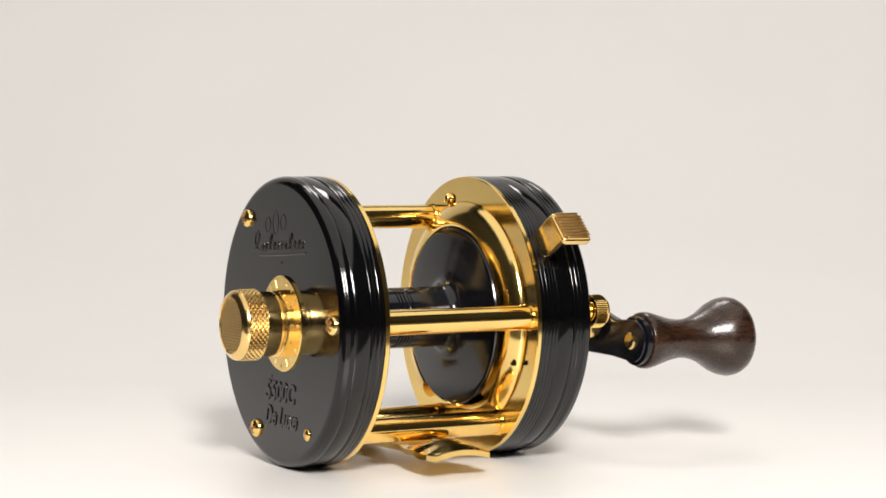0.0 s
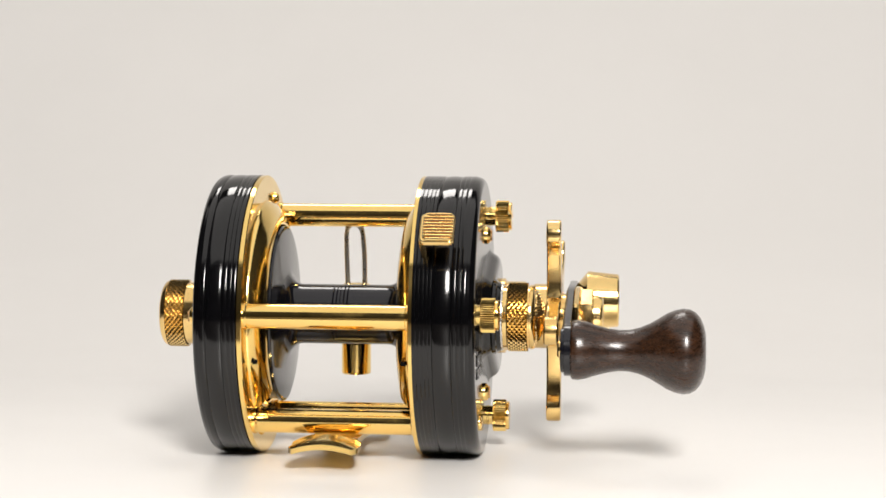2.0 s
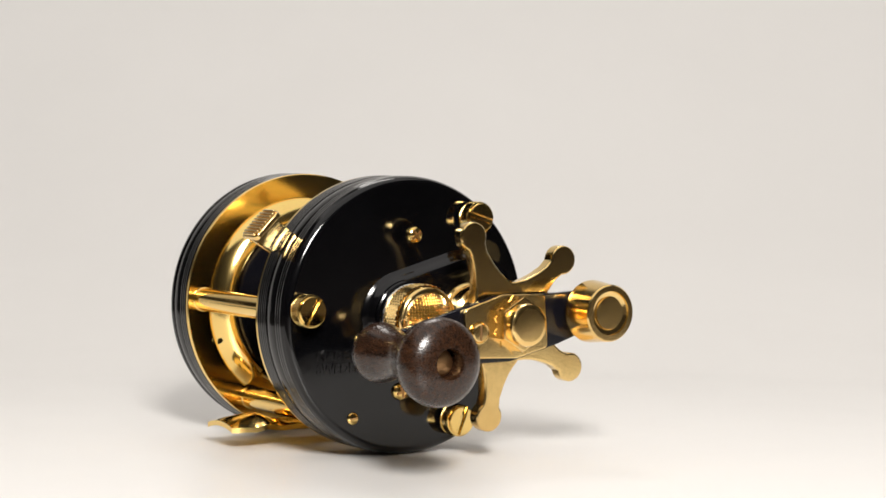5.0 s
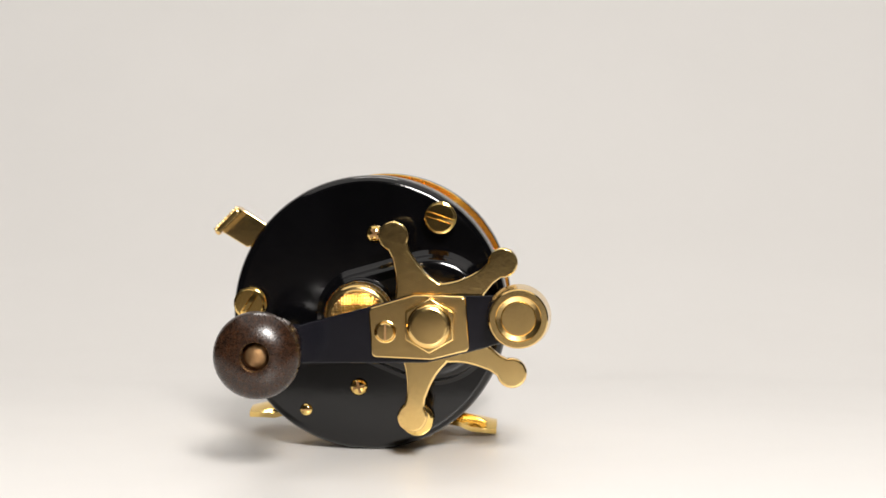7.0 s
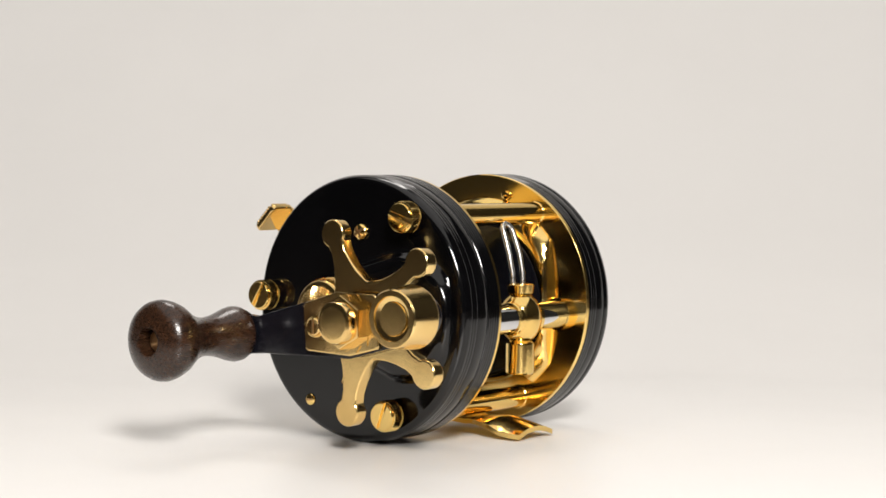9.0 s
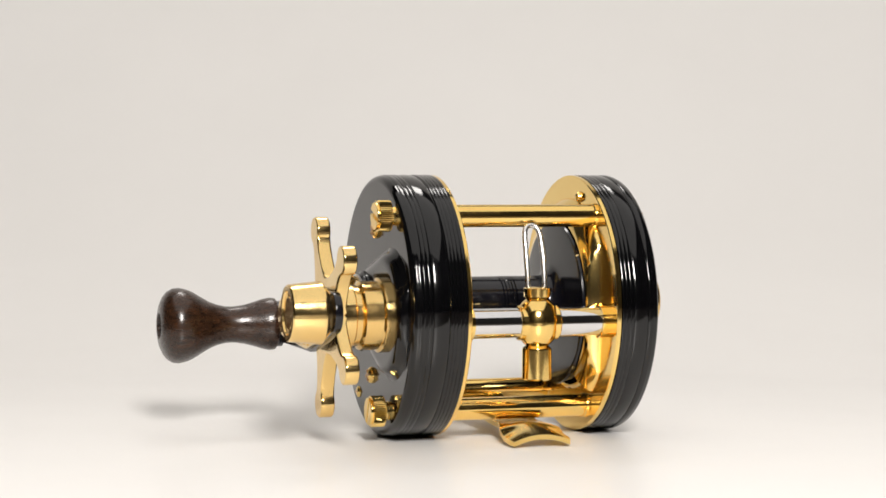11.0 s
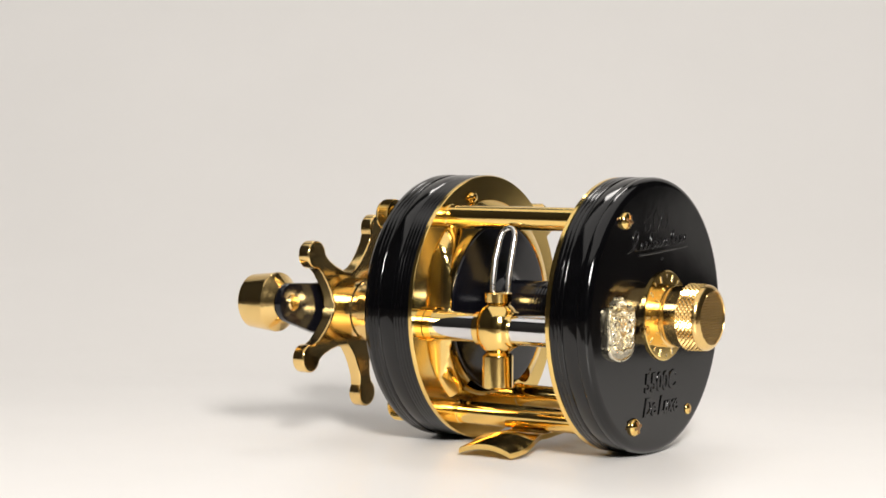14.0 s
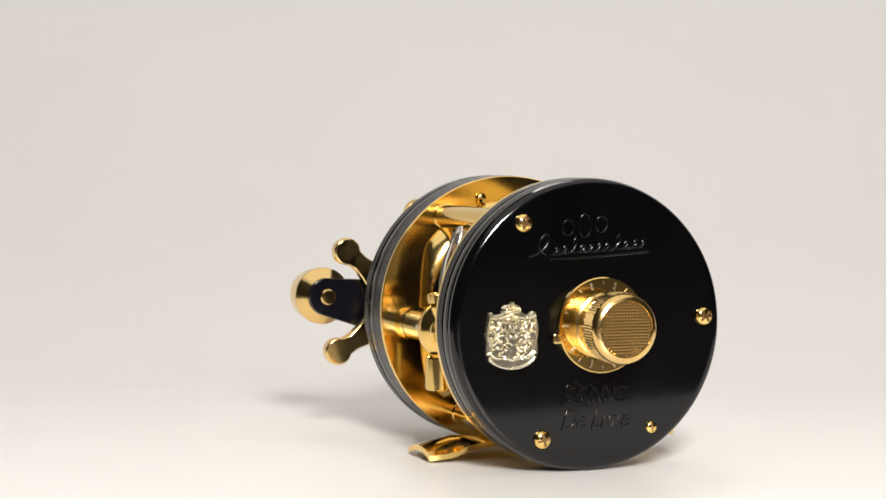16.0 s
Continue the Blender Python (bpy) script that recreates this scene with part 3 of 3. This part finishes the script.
def star():
    angles = (184.5, 113.0, 40.6, -30.5, -100.5)
    pts = []
    for i, a in enumerate(angles):
        nxt = angles[(i + 1) % 5]
        if nxt > a:
            nxt -= 360
        flank = [(7.1, 4.4), (8.1, 3.75), (9.6, 3.0), (11.8, 2.3), (14.4, 1.8), (16.2, 1.95)]
        local = flank + [(18.35 + 2.9 * math.cos(radians(b)), 2.9 * math.sin(radians(b))) for b in range(135, -136, -18)] + [(u, -v) for u, v in reversed(flank)]
        ca, sa = math.cos(radians(a)), math.sin(radians(a))
        pts += [(SY + u * ca - v * sa, SZ + u * sa + v * ca) for u, v in local]
        m = radians((a + nxt) / 2)
        pts.append((SY + 8.1 * math.cos(m), SZ + 8.1 * math.sin(m)))
    return slab(pts, 38.2, 41.1, 0.45, 3)


fit("star_wheel", star(), BRASS, "five-armed gold star drag wheel with rounded tips", 30)

# ---- crank ----
KY, KZ = -17.3, -4.8
WY, WZ = 29.9, 1.2
arm_outline = arc(KY, KZ, 4.3, 262, 100, 16) + [(-12.0, -1.0), (9.0, 4.7), (23.5, 4.9)] + arc(WY, WZ, 4.1, 80, -80, 16) + [(23.5, -5.2), (12.4, -8.1), (-10.0, -8.4)]
SH = 0.004
crank = fit("crank_arm", slab(arm_outline, 42.1, 43.7, 0.3, 2, SH, SY), ARM_BLACK, "black enamelled crank arm")
lock_outline = [(y + 0.8, z + 0.4) for y, z in ((0.5, 1.4), (1.0, 2.1), (9.2, 4.6), (18.4, 4.4), (19.0, 3.9), (19.7, -5.4), (19.2, -6.1), (12.5, -7.8), (1.7, -7.4), (1.1, -6.9))]
lock = part("lock_plate", slab(lock_outline, 43.7, 44.75, 0.3, 3, SH, SY), BRASS, crank, "gold lock plate")
lock_screw = fit("lock_screw", lathe([(44.3, 1.75), (45.2, 1.75), (45.45, 1.5), (45.5, 0)], 32, (4.5, -2.1)), BRASS, "small slotted gold screw")
# uncut slot: a darker copper bar gives its shade
lock_slot_bar = box(45.3, 45.54, -0.2, 0.2, -1.45, 1.45)
bmesh.ops.translate(lock_slot_bar, verts=lock_slot_bar.verts, vec=(0, 4.5, -2.1))
part("slot_shade", lock_slot_bar, COPPER, lock_screw)
lock_rim = lathe([(44.6, 2.15), (44.95, 2.15), (45.0, 2.0), (44.9, 1.8)], 36, (4.5, -2.1))
part("screw_rim", lock_rim, BRASS, lock_screw)
teeth = [(SY + 0.9 + q * math.cos(radians(15 * k)), SZ + q * math.sin(radians(15 * k))) for k in range(24) for q in ((5.9,) if k % 2 else (5.0,))]
part("toothed_washer", slab(teeth, 44.6, 45.0, 0.0), BRASS, lock, "gold toothed washer under the nut")
hexa = [(SY + 0.2 + 5.3 * math.cos(radians(60 * k + 30)), SZ + 0.2 + 5.3 * math.sin(radians(60 * k + 30))) for k in range(6)]
nut = fit("crank_nut", slab(hexa, 44.6, 47.5, 0.35, 2), BRASS, "domed gold hexagonal nut", 28)
part("nut_dome", lathe([(47.3, 4.25), (48.7, 4.2), (49.2, 3.95), (49.45, 3.5), (49.5, 3.1), (49.5, 0)], 64, (SY + 0.2, SZ + 0.2)), BRASS, nut)
fit("crank_hub", lathe([(40.9, 4.6), (42.4, 4.6)], 48, (SY, SZ)), BRASS)
weight = fit("counterweight", lathe([(43.2, 3.4), (43.8, 3.5), (44.0, 3.9), (45.8, 6.05), (46.2, 6.15), (52.1, 5.55), (52.4, 5.3), (52.4, 4.3), (52.0, 4.15), (51.8, 3.3), (52.1, 3.1), (52.1, 0)], 80, (WY, WZ)), BRASS, "gold tapered counterweight with a recessed end", 28)
for y, z in ((KY, KZ), (WY, WZ)):
    fit("crank_rivet", lathe([(42.9 + SH * (y - SY), 1.7), (41.8 + SH * (y - SY), 1.7), (41.5 + SH * (y - SY), 1.4), (41.4 + SH * (y - SY), 0)], 32, (y, z)), BRASS, "flat gold rivet end")

knob_wood = [(43.9, 3.0), (43.9, 5.0), (44.2, 5.45), (45.2, 5.55), (46.6, 5.25), (48.4, 4.65), (50.4, 4.1), (52.4, 3.8), (54.2, 3.85), (56.0, 4.3), (57.8, 5.1), (59.4, 6.1), (60.8, 7.0), (62.2, 7.6), (63.6, 7.9), (64.8, 7.75), (65.8, 7.2), (66.6, 6.2), (67.2, 4.8), (67.5, 3.4), (67.5, 2.75), (67.2, 2.6), (66.4, 2.5), (64.4, 2.45)]
knob_wood = [(43.9 + (x - 43.9) * 1.064, r * 1.015) for x, r in knob_wood]
handle = fit("crank_knob", lathe(knob_wood, 80, (KY, KZ)), WOOD, "turned dark varnished wooden knob", 50)
part("ferrule", lathe([(42.6, 4.5), (42.7, 4.9), (43.9, 4.9), (44.0, 4.6)], 64, (KY, KZ)), ARM_BLACK, handle, "thin black washer")
part("rivet", lathe([(65.6, 2.55), (66.0, 2.3), (66.3, 2.1), (66.5, 1.8), (66.5, 0)], 40, (KY, KZ)), COPPER, handle, "copper rivet in the knob's end")


# ---- thumb release ----
def release_pad(outline, d0, d1, bevel, steps=2):
    """A plate whose outline is (x, way up the pad) and whose thickness runs along the pad's normal."""
    foot_edge, up, out = Vector((-32.0, 15.9)), Vector((0.70, 0.714)), Vector((-0.714, 0.70))
    bm = slab(outline, d0, d1, bevel, steps)
    for v in bm.verts:
        d, x, u = v.co
        p = foot_edge + up * u + out * d
        v.co = Vector((x, p.x, p.y))
    return bm


def round_rect(x0, x1, y0, y1, r):
    return arc(x1 - r, y1 - r, r, 0, 90, 6) + arc(x0 + r, y1 - r, r, 90, 180, 6) + arc(x0 + r, y0 + r, r, 180, 270, 6) + arc(x1 - r, y0 + r, r, 270, 360, 6)


lever = fit("thumb_release", release_pad(round_rect(16.6, 22.9, 0.0, 7.1, 1.0), -1.2, 0.0, 0.3, 3), BRASS, "ribbed gold thumb release lever", 35)
for k in range(9):
    u = 0.55 + 0.75 * k
    inset = 0.45 if k in (0, 8) else 0.0
    part("rib", release_pad(round_rect(17.1 + inset, 22.8 - inset, u - 0.25, u + 0.25, 0.24), -0.2, 0.5, 0.2), BRASS, lever, sharp=50)
flange = [(-31.4, 16.1), (-31.0, 15.6), (-26.0, 12.6), (-24.5, 12.9), (-21.8, 16.6), (-22.0, 17.3), (-26.9, 20.4), (-27.6, 20.0)]
part("lever_arm", slab(flange, 16.5, 17.7, 0.3, 2), BRASS, lever, sharp=35)


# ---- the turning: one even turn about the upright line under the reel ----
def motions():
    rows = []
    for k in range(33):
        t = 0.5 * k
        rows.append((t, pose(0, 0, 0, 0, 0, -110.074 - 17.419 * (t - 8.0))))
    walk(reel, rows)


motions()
